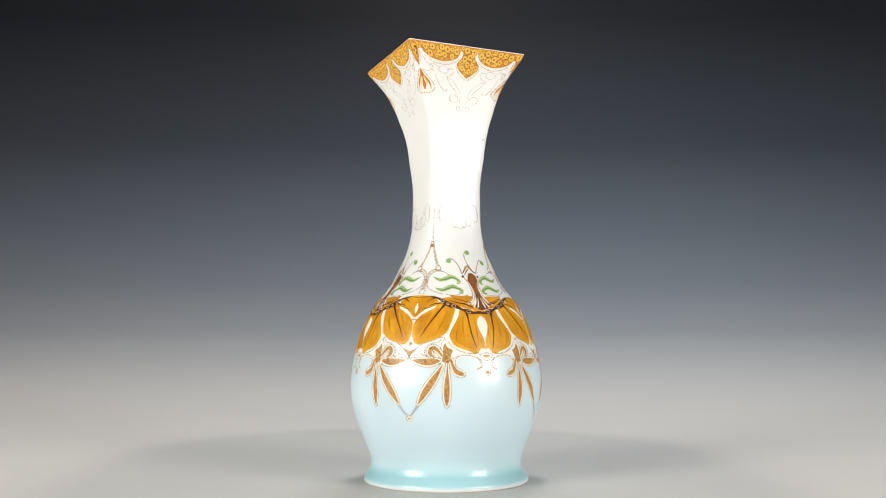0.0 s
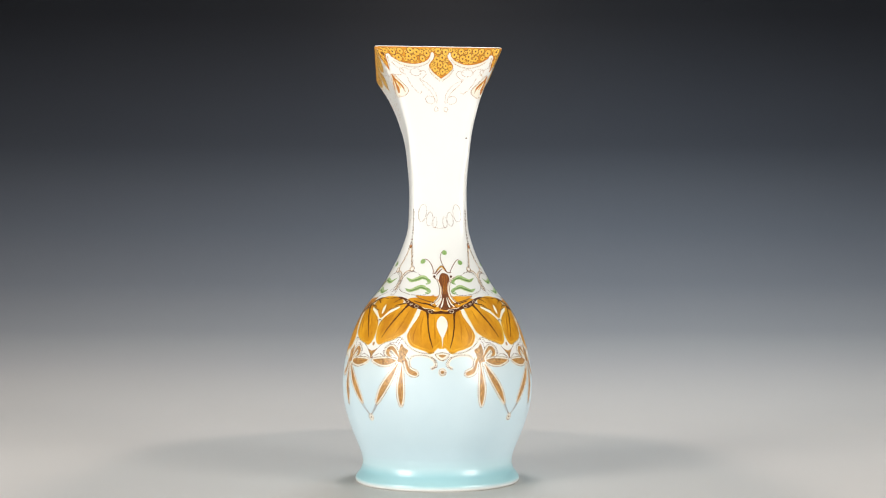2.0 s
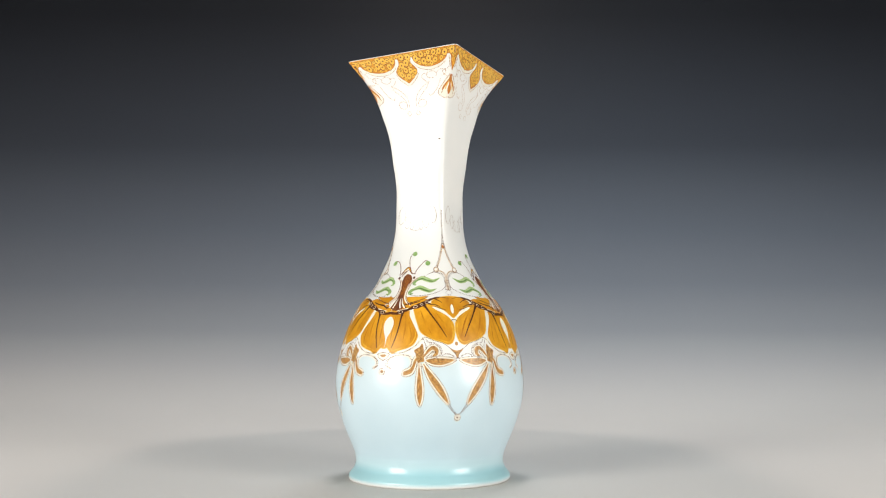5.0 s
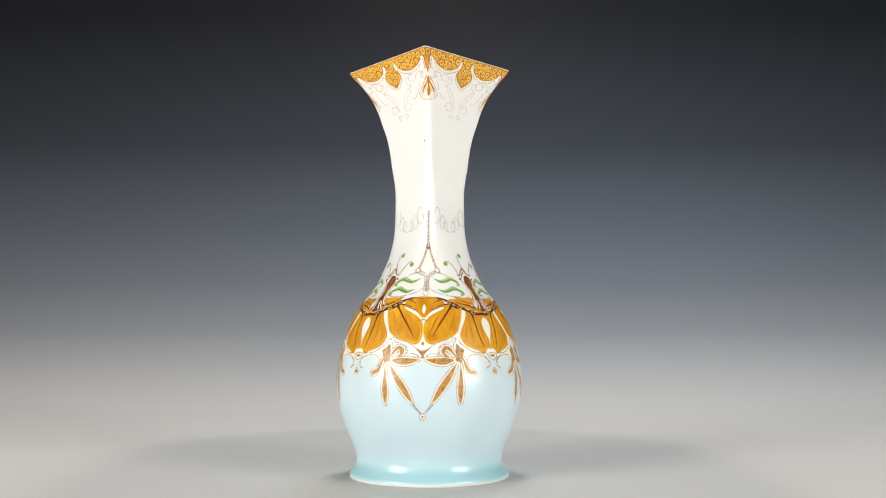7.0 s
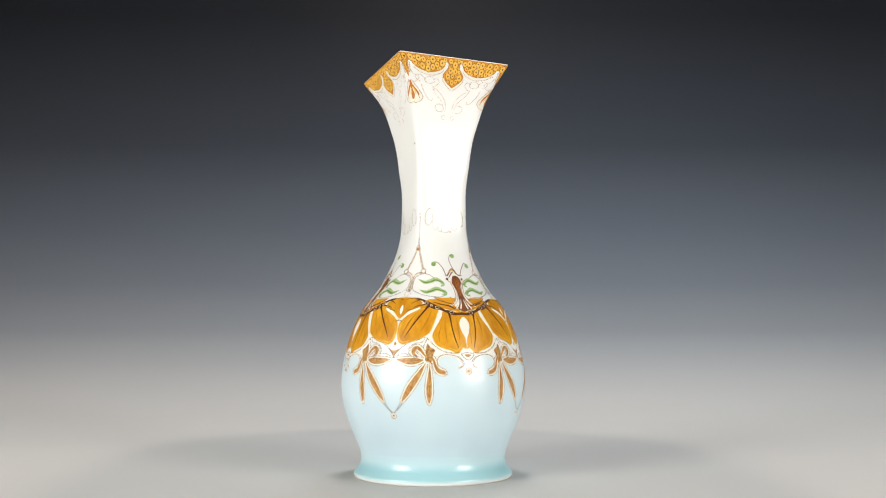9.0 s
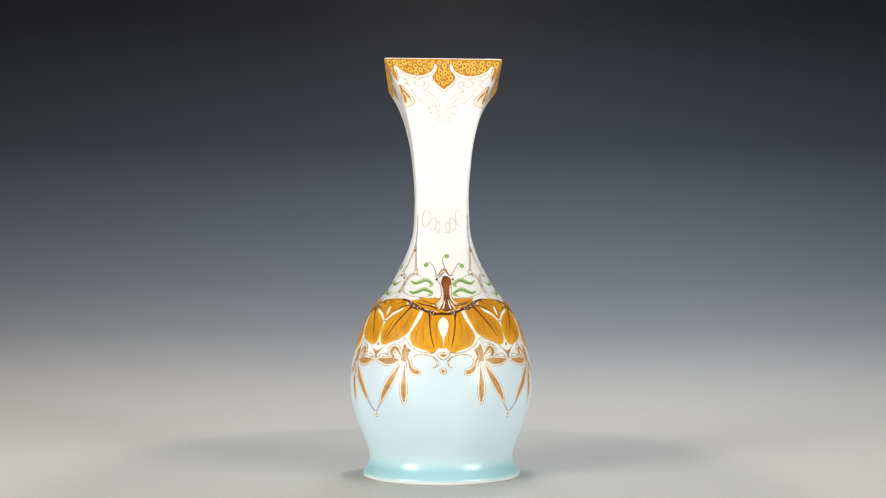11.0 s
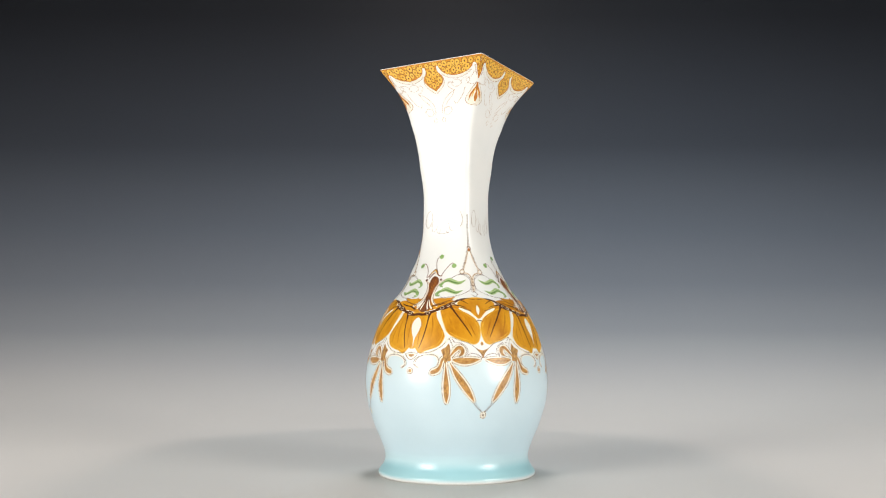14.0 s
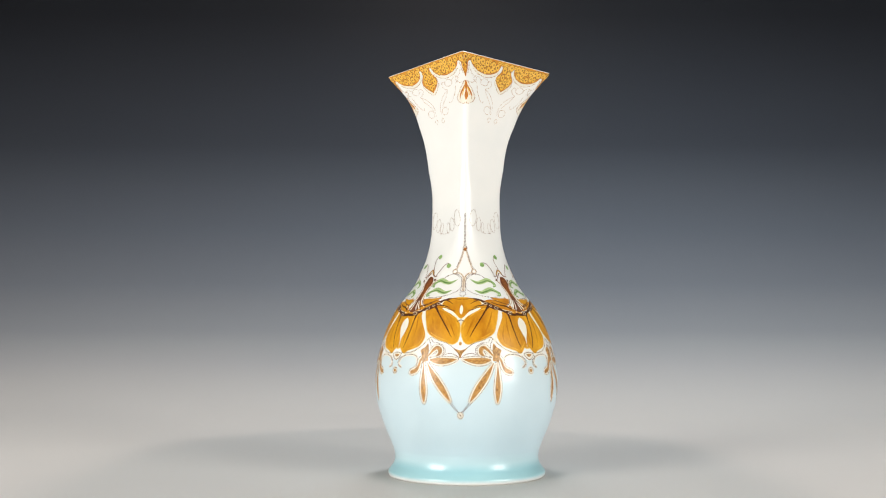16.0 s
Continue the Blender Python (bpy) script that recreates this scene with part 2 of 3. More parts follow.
# ---- painted decoration: each motif lies on the glaze as its own thin skin of colour ----
def smooth_line(points, closed=False, step=0.8):
    """Samples a Catmull-Rom curve through points (millimetres)."""
    p = [np.array(q, float) for q in points]
    n = len(p)
    out = []
    for i in range(n if closed else n - 1):
        if closed:
            a, b, c, d = p[i - 1], p[i], p[(i + 1) % n], p[(i + 2) % n]
        else:
            b, c = p[i], p[i + 1]
            a = p[i - 1] if i else 2 * b - c
            d = p[i + 2] if i + 2 < n else 2 * c - b
        m = max(2, int(np.linalg.norm((c - b)[:2]) / step) + 1)
        for t in np.arange(m) / m:
            out.append(0.5 * (2 * b + (c - a) * t + (2 * a - 5 * b + 4 * c - d) * t * t + (3 * b - a - 3 * c + d) * t**3))
    if not closed:
        out.append(p[-1])
    return np.array(out)


def ring_radius(z):
    return float(1000 * np.linalg.norm(surface(radians(20), z / 1000)[:2]))


class Place:
    """A repeat of the pattern: the face it lies on and whether it is mirrored."""

    def __init__(self, face, flip=1, slip=0.0):
        self.face, self.flip, self.slip = face, flip, slip

    def to_surface(self, phi, z, level):
        a = np.radians(90.0 * self.face + self.flip * np.asarray(phi) + self.slip)
        return surface(a, np.asarray(z) / 1000, level / 1000)


def paint(name, where, flat, faces, reach, material_, parent, level, label=""):
    """Lays a flat chart (arc millimetres, height millimetres) on the vase; reach: the chart's radius."""
    flat = np.asarray(flat)
    verts = where.to_surface(np.degrees(flat[:, 0] / reach), flat[:, 1], level)
    a, b, c = (verts[i] for i in faces[0][:3])
    if np.dot(np.cross(b - a, c - a), (a[0], a[1], 0)) < 0:
        faces = [tuple(reversed(f)) for f in faces]
    ob = mesh_object(name, [tuple(v) for v in verts], faces, material_, True)
    ob.parent = parent
    if label:
        ob["label"] = label
    return ob


def chart(points):
    reach = ring_radius(sum(p[1] for p in points) / len(points))
    return [(radians(p[0]) * reach, p[1], *p[2:]) for p in points], reach


def grown(line, by):
    """A closed line moved outwards by millimetres."""
    after, before = np.roll(line, -1, 0), np.roll(line, 1, 0)
    t = after - before
    t /= np.maximum(np.linalg.norm(t, axis=1), 1e-6)[:, None]
    area = np.sum(line[:, 0] * after[:, 1] - after[:, 0] * line[:, 1])
    return line + by * (1 if area > 0 else -1) * np.stack([t[:, 1], -t[:, 0]], 1)


def fill(name, where, points, material_, parent, level=0.12, grow=0.0, curved=True, grid=1.6, label=""):
    pts, reach = chart(points)
    line = smooth_line(pts, True) if curved else np.array(pts, float)
    if grow:
        line = grown(line, grow)
    n = len(line)
    lo, hi = line.min(0), line.max(0)
    inner = [Vector((x, y)) for x in np.arange(lo[0] + grid / 2, hi[0], grid) for y in np.arange(lo[1] + grid / 2, hi[1], grid)]
    vs, _, fs, *_ = delaunay_2d_cdt([Vector(p) for p in line] + inner, [(i, (i + 1) % n) for i in range(n)], [list(range(n))], 1, 1e-5)
    return paint(name, where, [tuple(v) for v in vs], [tuple(f) for f in fs], reach, material_, parent, level, label)


def ribbon(line, across=4):
    """Quads along a line of (x, y, width)."""
    t = np.gradient(line[:, :2], axis=0)
    t /= np.maximum(np.linalg.norm(t, axis=1), 1e-6)[:, None]
    side = np.stack([-t[:, 1], t[:, 0]], 1)
    flat, faces = [], []
    for p, s in zip(line, side):
        for k in range(across + 1):
            flat.append(tuple(p[:2] + s * p[2] * (k / across - 0.5)))
    w = across + 1
    for i in range(len(line) - 1):
        for k in range(across):
            faces.append((i * w + k, i * w + k + 1, (i + 1) * w + k + 1, (i + 1) * w + k))
    return flat, faces


def stroke(name, where, points, material_, parent, level=0.16, across=2, label=""):
    """A brush stroke through (angle, height, width)."""
    pts, reach = chart(points)
    line = smooth_line(pts, False, 0.6)
    line[:, 2] = np.maximum(line[:, 2], 0.05)
    flat, faces = ribbon(line, across)
    return paint(name, where, flat, faces, reach, material_, parent, level, label)


def leaf_shape(points, wide, blunt=0.15, lean=0.85):
    """Turns a midrib into a stroke that swells and tapers."""
    n = len(points)
    pts = smooth_line(points, False, 2.0)
    out = []
    for i, p in enumerate(pts):
        u = i / (len(pts) - 1)
        out.append((p[0], p[1], wide * max(blunt * (1 - u), math.sin(math.pi * u**lean) ** 0.8)))
    return out


def outline(points, gap):
    """The closed line that runs round a stroke at a gap (millimetres), in the chart of angle and height."""
    pts, reach = chart(points)
    line = smooth_line(pts, False, 0.8)
    t = np.gradient(line[:, :2], axis=0)
    t /= np.maximum(np.linalg.norm(t, axis=1), 1e-6)[:, None]
    side = np.stack([-t[:, 1], t[:, 0]], 1)
    half = line[:, 2:3] / 2 + gap
    left, right = line[:, :2] + side * half, line[:, :2] - side * half
    end = line[-1, :2] + t[-1] * gap
    path = np.concatenate([left, [end], right[::-1]])
    return [(math.degrees(x / reach), y) for x, y in path]


def ellipse(a, z, wide, high, tilt=0.0, n=14):
    reach = ring_radius(z)
    out = []
    for i in range(n + 1):
        u = 2 * math.pi * i / n
        x, y = wide * math.cos(u), high * math.sin(u)
        c, s = math.cos(tilt), math.sin(tilt)
        out.append((a + math.degrees((x * c - y * s) / reach), z + x * s + y * c))
    return out


def dotted(name, where, paths, material_, parent, spacing=1.25, size=0.40, level=0.17, seed=1, label=""):
    """Lines of small dots of the pen, a little uneven, all in one skin."""
    rnd = random.Random(seed)
    allv, faces = [], []
    for path in paths:
        pts, reach = chart(path)
        line = smooth_line(pts, False, 0.3)
        gone = np.concatenate([[0], np.cumsum(np.linalg.norm(np.diff(line[:, :2], axis=0), axis=1))])
        for d in np.arange(0, gone[-1], spacing):
            d += rnd.uniform(-0.12, 0.12)
            x, y = np.interp(d, gone, line[:, 0]), np.interp(d, gone, line[:, 1])
            r = size * rnd.uniform(0.72, 1.2)
            turn = rnd.uniform(0, 1)
            base = len(allv)
            allv += [(math.degrees((x + r * math.cos(turn + k * math.pi / 3)) / reach), y + r * math.sin(turn + k * math.pi / 3)) for k in range(6)]
            faces.append(tuple(range(base, base + 6)))
    flat = np.array(allv)
    return paint(name, where, np.stack([np.radians(flat[:, 0]), flat[:, 1]], 1), faces, 1.0, material_, parent, level, label)


def flower_half(vase, w, seed):
    """Half of a face's pattern: petals, sprays and dotted lines from the middle of the face to the corner."""
    centre = [(0.15, 116.0), (0.15, 98.6), (0.3, 92.6), (2.1, 93.2), (4.0, 91.2), (6.3, 89.2), (9.3, 91.0), (13.7, 92.5), (18.4, 95.0),
              (20.9, 100.2), (20.4, 105.0), (16.6, 112.2), (14.0, 117.0), (7.0, 116.6)]
    p = fill("petal", w, centre, AMBER, vase, 0.16)
    fill("petal_edge", w, centre, HONEY, p, 0.10, grow=0.55)
    stroke("petal_vein", w, [(9.4, 116.6, 2.2), (8.8, 112.6, 1.1), (8.2, 106.1, 0.8), (6.8, 98.7, 0.7), (5.0, 92.5, 0.3)], UMBER, p, 0.24)
    stroke("petal_streak", w, [(15.2, 117.6, 1.4), (15.8, 115.6, 2.7), (17.4, 112.2, 2.7), (20.0, 106.6, 1.6), (21.6, 102.4, 1.2), (22.8, 97.0, 0.9)], CREAM, p, 0.22)
    side = [(18.0, 119.6), (18.4, 115.4), (20.8, 109.0), (23.6, 103.0), (29.6, 99.2), (35.6, 97.0), (39.9, 95.4), (42.9, 97.4), (44.3, 102.6),
            (44.2, 108.2), (42.2, 112.0), (37.4, 117.0), (28.0, 122.4)]
    p = fill("petal", w, side, AMBER, vase, 0.16)
    fill("petal_edge", w, side, HONEY, p, 0.10, grow=0.55)
    stroke("petal_vein", w, [(24.4, 121.4, 2.0), (27.0, 118.4, 1.2), (31.5, 112.4, 0.9), (35.6, 106.4, 0.7), (39.2, 99.9, 0.3)], UMBER, p, 0.24)
    stroke("petal_streak", w, [(30.6, 120.2, 0.8), (33.5, 119.0, 1.7), (38.0, 117.0, 2.1), (42.0, 114.0, 1.3), (44.0, 112.2, 0.9), (44.8, 109.4, 0.4)], CREAM, p, 0.26)
    for pts in ([(11.6, 115.0, 0.3), (12.8, 107.0, 1.2), (12.0, 96.0, 0.2)], [(4.6, 114.0, 0.2), (4.0, 104.0, 0.9), (3.8, 95.0, 0.2)],
                [(15.4, 108.0, 0.2), (17.2, 101.0, 1.0), (16.6, 96.5, 0.2)], [(22.2, 117.6, 0.3), (25.6, 109.6, 1.3), (30.0, 101.6, 0.2)],
                [(33.0, 116.4, 0.2), (37.6, 109.6, 1.2), (41.4, 100.6, 0.2)], [(28.6, 118.6, 0.2), (32.6, 112.6, 0.9), (36.8, 104.0, 0.2)]):
        stroke("petal_shade", w, pts, SHADE, vase, 0.2)
    # sunlit yellow where the wash thins along the petals' lower edges
    stroke("petal_wash", w, [(1.0, 97.0, 0.5), (2.2, 95.0, 0.9), (4.4, 92.6, 0.9), (6.4, 90.8, 1.3), (9.5, 92.0, 0.8), (13.7, 93.4, 1.2), (17.6, 95.9, 0.9), (19.8, 100.6, 0.9), (19.6, 104.6, 0.3)], SUN, vase, 0.19)
    stroke("petal_wash", w, [(24.8, 103.2, 0.5), (29.6, 100.2, 0.9), (35.6, 97.9, 0.8), (39.9, 96.5, 1.2), (42.5, 98.4, 1.2), (43.6, 102.6, 0.9), (43.2, 107.4, 1.0), (41.4, 111.4, 0.4)], SUN, vase, 0.19)
    stroke("petal_wash", w, [(24.8, 119.4, 0.3), (28.0, 119.6, 0.9), (31.0, 118.6, 0.6), (35.0, 116.8, 0.9), (39.4, 113.6, 0.3)], SUN, vase, 0.19)
    # collar over the petals and the dark chain below it
    c = fill("collar", w, [(0.3, 117.4), (9.9, 118.9), (17.9, 120.9), (24.1, 122.9), (26.7, 125.3), (20.7, 126.4), (13.2, 125.3), (8.9, 126.4),
                           (6.0, 128.2), (5.2, 123.1), (1.0, 119.0)], AMBER, vase, 0.15)
    stroke("collar_fold", w, [(4.5, 119.6, 0.9), (9.0, 121.6, 0.9), (15.0, 122.6, 0.7), (21.0, 124.2, 0.4)], UMBER, c, 0.22)
    ch = stroke("chain", w, [(-0.5, 116.3, 2.0), (4.2, 115.8, 1.6), (7.4, 116.8, 2.9), (12.3, 118.1, 1.6), (16.3, 119.9, 2.4), (20.4, 121.0, 3.2),
                             (25.3, 123.3, 2.7), (29.5, 125.4, 1.0), (36.0, 126.8, 0.5)], UMBER, vase, 0.26)
    for a, z, r in ((7.6, 116.7, 1.0), (18.0, 120.4, 1.0), (22.4, 121.9, 0.65), (26.2, 123.5, 0.9)):
        stroke("ring", w, [(q, y, 0.27) for q, y in ellipse(a, z, r * 1.35, r * 0.9, 0.2)], TAN, ch, 0.32)
    stroke("petal_crease", w, [(26.0, 124.2, 1.2), (30.0, 126.0, 0.9), (34.0, 125.2, 0.6), (38.0, 123.2, 0.3)], UMBER, vase, 0.28)
    stroke("petal_crease", w, [(26.0, 123.0, 1.2), (29.0, 122.2, 0.8), (33.0, 121.6, 0.5), (36.0, 120.4, 0.3)], UMBER, vase, 0.29)
    stroke("petal_crease", w, [(32.0, 121.0, 0.3), (36.0, 119.2, 0.45), (40.0, 118.4, 0.3)], UMBER, vase, 0.28)
    # green leaves beside the stem, pale at their edges
    for rib, curl in (([(12.0, 136.9), (14.6, 139.6), (19.6, 140.8), (24.6, 139.6), (31.0, 138.7), (38.5, 141.2)], [(14.2, 135.9), (11.4, 136.4), (10.9, 138.0), (14.0, 139.8)]),
                      ([(10.4, 130.2), (13.4, 132.6), (18.4, 133.9), (23.0, 132.7), (28.2, 131.5), (34.4, 133.2)], [(13.4, 129.7), (10.2, 129.4), (9.4, 131.2), (12.6, 133.0)])):
        l = stroke("leaf", w, leaf_shape(rib, 2.3, 0.5), LEAF, vase, 0.17, 4)
        stroke("leaf_edge", w, leaf_shape(rib, 3.3, 0.5), SPRING, l, 0.12, 4)
        stroke("leaf_fold", w, [(a, z - 0.45, 0.5) for a, z in rib[1:-1]], MOSS, l, 0.22)
        stroke("leaf_light", w, [(a, z + 0.55, 0.42) for a, z in rib[1:-1]], SPRING, l, 0.23)
        stroke("leaf_curl", w, [(a, z, 0.9) for a, z in curl], LEAF, l, 0.18)
    # dotted frames of the leaves and the neck's corner, on a tan wash
    oval = [(11.5, 128.8), (17.0, 127.9), (25.8, 128.6), (34.6, 130.6), (41.0, 133.4), (43.2, 137.0), (42.6, 140.8), (38.6, 143.6), (34.0, 144.9), (27.8, 144.4), (21.5, 142.0)]
    dotted("dotted_line", w, [oval], INK, vase, 0.95, 0.3, seed=seed)
    post = [(44.3, 190.0), (44.3, 178.0), (44.2, 169.0), (43.8, 165.0)]
    rafter = [(43.8, 163.6), (40.6, 157.2), (37.4, 151.8), (35.2, 148.4)]
    brace = [(35.4, 146.0), (40.0, 145.6), (43.6, 143.4), (44.5, 139.0), (44.5, 132.4)]
    for line, wide in ((rafter, 1.1), (brace, 1.2)):
        stroke("corner_wash", w, [(a, z, wide) for a, z in line], TAN, vase, 0.11)
    apart = [(a - 1.7, z - 0.3) for a, z in rafter]
    dotted("dotted_line", w, [post, rafter, apart, brace, [(a - 1.5, z - 0.9) for a, z in brace[:3]] + [(a - 1.7, z) for a, z in brace[3:]],
                              [(45.0, 132.4), (42.2, 130.4), (45.0, 128.3)]], INK, vase, 1.08, 0.33, seed=seed + 1)
    k = fill("corner_knot", w, ellipse(34.0, 147.0, 1.9, 1.9)[:-1], TAN, vase, 0.13, grid=0.8)
    fill("knot_light", w, ellipse(34.0, 147.0, 0.9, 0.9)[:-1], WHITE, k, 0.19, grid=0.6)
    dotted("knot_dots", w, [ellipse(34.0, 147.0, 1.7, 1.7, 0, 10), [(32.0, 145.6), (29.4, 144.6)]], INK, vase, 0.9, 0.34, seed=seed + 7)
    # pale loops round the neck
    dotted("neck_loop", w, [ellipse(30.6, 187.4, 2.4, 6.2, 0.1), ellipse(18.8, 183.0, 2.1, 5.0, 0.1), ellipse(9.4, 180.6, 1.5, 4.0, 0.1),
                            [(9.6, 177.0), (4.5, 176.5), (0.0, 176.3)]], PALE_SEPIA, vase, 0.8, 0.27, seed=seed + 2)
    # russet sprays below the petals
    ground = [(0.0, 93.4), (6.3, 90.2), (13.7, 93.4), (18.4, 96.0), (22.6, 102.0), (29.6, 100.0), (39.9, 96.2), (45.0, 99.0), (45.0, 86.0), (41.4, 81.8), (34.6, 80.8), (28.8, 81.8),
              (24.4, 84.0), (20.0, 86.6), (16.5, 88.4), (11.5, 89.0), (6.0, 87.6), (3.0, 85.4), (0.0, 84.6)]
    fill("white_ground", w, ground, WHITE, vase, 0.05)
    sprays = [leaf_shape([(25.2, 82.4), (29.2, 74.6), (34.2, 66.0), (39.4, 56.4)], 4.1, lean=1.15), leaf_shape([(22.6, 82.8), (23.0, 67.0), (23.0, 55.4)], 3.7, lean=1.5),
              leaf_shape([(26.6, 84.6), (34.6, 83.8), (43.2, 85.0)], 4.4),
              [(25.2, 87.0, 0.7), (26.4, 88.8, 1.3), (28.2, 91.2, 1.9), (30.4, 92.9, 2.4), (32.4, 91.6, 2.9), (32.4, 89.0, 2.3), (30.6, 87.4, 0.9)],
              [(23.0, 87.4, 1.6), (20.6, 84.6, 1.7), (19.4, 80.6, 1.8), (17.6, 77.6, 2.8), (14.6, 76.2, 2.6), (13.6, 75.8, 1.2)]]
    lines = []
    for pts in sprays:
        halo = outline(pts, 1.15)
        fill("spray_halo", w, halo[::2], CREAM, vase, 0.08, grow=0.35)
        lines.append(halo)
    for pts in sprays:
        stroke("spray_leaf", w, pts, RUSSET, vase, 0.15, 4)
        rib = [(q[0], q[1], 0.22) for q in pts[1:-1]]
        stroke("spray_rib", w, rib, RUST, vase, 0.19)
    fill("spray_hub", w, [(24.2, 95.6), (22.4, 93.2), (19.6, 91.2), (20.6, 88.4), (21.9, 83.0), (23.4, 83.4), (25.6, 84.2), (25.2, 87.4), (25.2, 91.6)], RUSSET, vase, 0.16)
    lines += [[(40.4, 55.0), (42.4, 52.0), (44.2, 49.6)], [(39.2, 54.8), (41.6, 51.8), (43.6, 49.8)]]
    dotted("spray_dots", w, lines, INK, vase, 1.12, 0.36, seed=seed + 3)
    edge = [(44.6, 88.0), (42.0, 91.6), (37.0, 95.6), (31.4, 97.6), (26.1, 99.8), (23.3, 98.0), (19.4, 93.6), (14.0, 90.3), (8.4, 89.2), (4.4, 89.8)]
    hook = [(18.0, 80.6), (18.4, 84.0), (16.6, 87.4), (11.5, 88.2), (6.4, 86.8), (3.9, 84.0), (3.7, 81.0), (6.0, 79.3)]
    stroke("border_halo", w, [(q, z, 1.6) for q, z in edge[3:]], CREAM, vase, 0.07)
    stroke("border_halo", w, [(q, z, 2.2) for q, z in hook], CREAM, vase, 0.075)
    dotted("border_dots", w, [edge, hook, [(q - 1.0, z) for q, z in hook[4:]], [(26.4, 98.4), (28.0, 96.4), (31.5, 96.0), (35.0, 93.4), (35.8, 90.0), (34.4, 87.2)],
                              [(44.4, 86.2), (41.0, 88.4), (38.0, 89.0), (36.0, 88.0)], [(24.6, 98.4), (26.2, 95.0), (26.6, 92.0)]], INK, vase, 1.15, 0.38, seed=seed + 4)
    # scrolls under the rim
    lean = Place(w.face, w.flip, RIM_LEAN[w.face])
    dotted("rim_scroll", lean, [[(41.7, 291.0), (40.2, 288.2), (36.2, 286.2), (39.6, 283.2), (43.7, 283.5)],
                             ellipse(26.5, 285.0, 3.2, 2.2, -0.1), [(31.0, 285.6), (34.0, 287.6), (38.0, 287.4), (38.6, 285.0), (35.6, 283.4)],
                             [(22.6, 285.4), (18.6, 286.2), (16.4, 284.2), (20.0, 281.6), (24.0, 280.6), (18.5, 278.8), (12.0, 275.6), (7.0, 271.6), (5.4, 267.0), (6.4, 265.0)],
                             [(24.0, 280.6), (20.6, 276.6), (15.0, 273.4), (10.4, 270.0), (8.4, 266.4)], ellipse(14.6, 267.0, 3.2, 2.6, 0.2),
                             [(35.0, 281.4), (33.4, 277.0), (29.4, 272.8), (25.6, 271.4), (23.6, 273.2)], ellipse(7.4, 260.8, 1.4, 1.6, 0, 8)],
           FADED, vase, 0.85, 0.27, seed=seed + 5)
    dotted("rim_scroll", w, [[(43.8, 284.0), (39.5, 279.0), (35.6, 273.8), (38.0, 270.6), (43.0, 269.0), (44.6, 270.2)],
                             [(41.0, 278.0), (38.6, 272.0)]], FADED, vase, 0.8, 0.33, seed=seed + 6)


RIM_EDGE = [(45.0, 286.6), (44.4, 288.8), (43.5, 291.0), (43.1, 293.4), (42.6, 295.4), (41.2, 296.7), (39.6, 296.3), (38.8, 294.2), (34.6, 291.6), (27.5, 290.4), (21.0, 290.9),
            (14.0, 292.8), (10.6, 295.2), (9.4, 297.4), (7.6, 298.0), (6.0, 296.8), (6.8, 293.8), (10.4, 291.0), (12.0, 288.6), (8.0, 285.0), (0.0, 281.4)]
# how far the middle of each face's rim pattern stands from the middle of the face
RIM_LEAN = (1.5, -0.8, 1.0, 0.5)


def leaning(points, face, flip=1):
    return [(a + flip * RIM_LEAN[face] * (1 - (a / 45) ** 2), *rest) for a, *rest in points]


def inside(x, y, line):
    n = len(line)
    hit = False
    for i in range(n):
        (ax, ay), (bx, by) = line[i], line[(i + 1) % n]
        if (ay > y) != (by > y) and x < (bx - ax) * (y - ay) / (by - ay) + ax:
            hit = not hit
    return hit


def rosettes(vase, w, full, seed):
    """Small painted rosettes packed over the rim band: a scalloped pale disc, a dark ring and a dark eye each."""
    rnd = random.Random(seed)
    flat_width = 43.8
    line = [(flat_width * math.tan(radians(a)), z) for a, z in full]
    kept = []
    for turn in range(9000):
        x, y, r = rnd.uniform(-43, 43), rnd.uniform(281, 300), (2.5, 2.1, 1.7, 1.3, 1.0)[turn // 1800] * rnd.uniform(0.9, 1.1)
        if all((x - q) ** 2 + (y - u) ** 2 > (0.80 * (r + k)) ** 2 for q, u, k in kept) and inside(x, y, line) and y < 300.5 - 0.78 * r \
                and all(inside(x + 0.75 * r * math.cos(k), y + 0.75 * r * math.sin(k), line) for k in range(6)):
            kept.append((x, y, r))
    for name, material_, level, share, wave, n in (("rosette_ring", STALK, 0.18, 1.0, 0.04, 14), ("rosette_disc", ROSETTE, 0.22, 0.86, 0.07, 14),
                                                   ("rosette_eye", UMBER, 0.27, 0.24, 0.0, 6)):
        verts, faces = [], []
        for x, y, r in kept:
            base = len(verts)
            for k in range(n):
                u = 2 * math.pi * k / n
                q = r * share * (1 + wave * (-1) ** k)
                verts.append((math.atan2(x + q * math.cos(u), flat_width), y + q * math.sin(u)))
            faces.append(tuple(range(base, base + n)))
        tagged(paint(name, w, verts, faces, 1.0, material_, vase, level), kind="stuff")


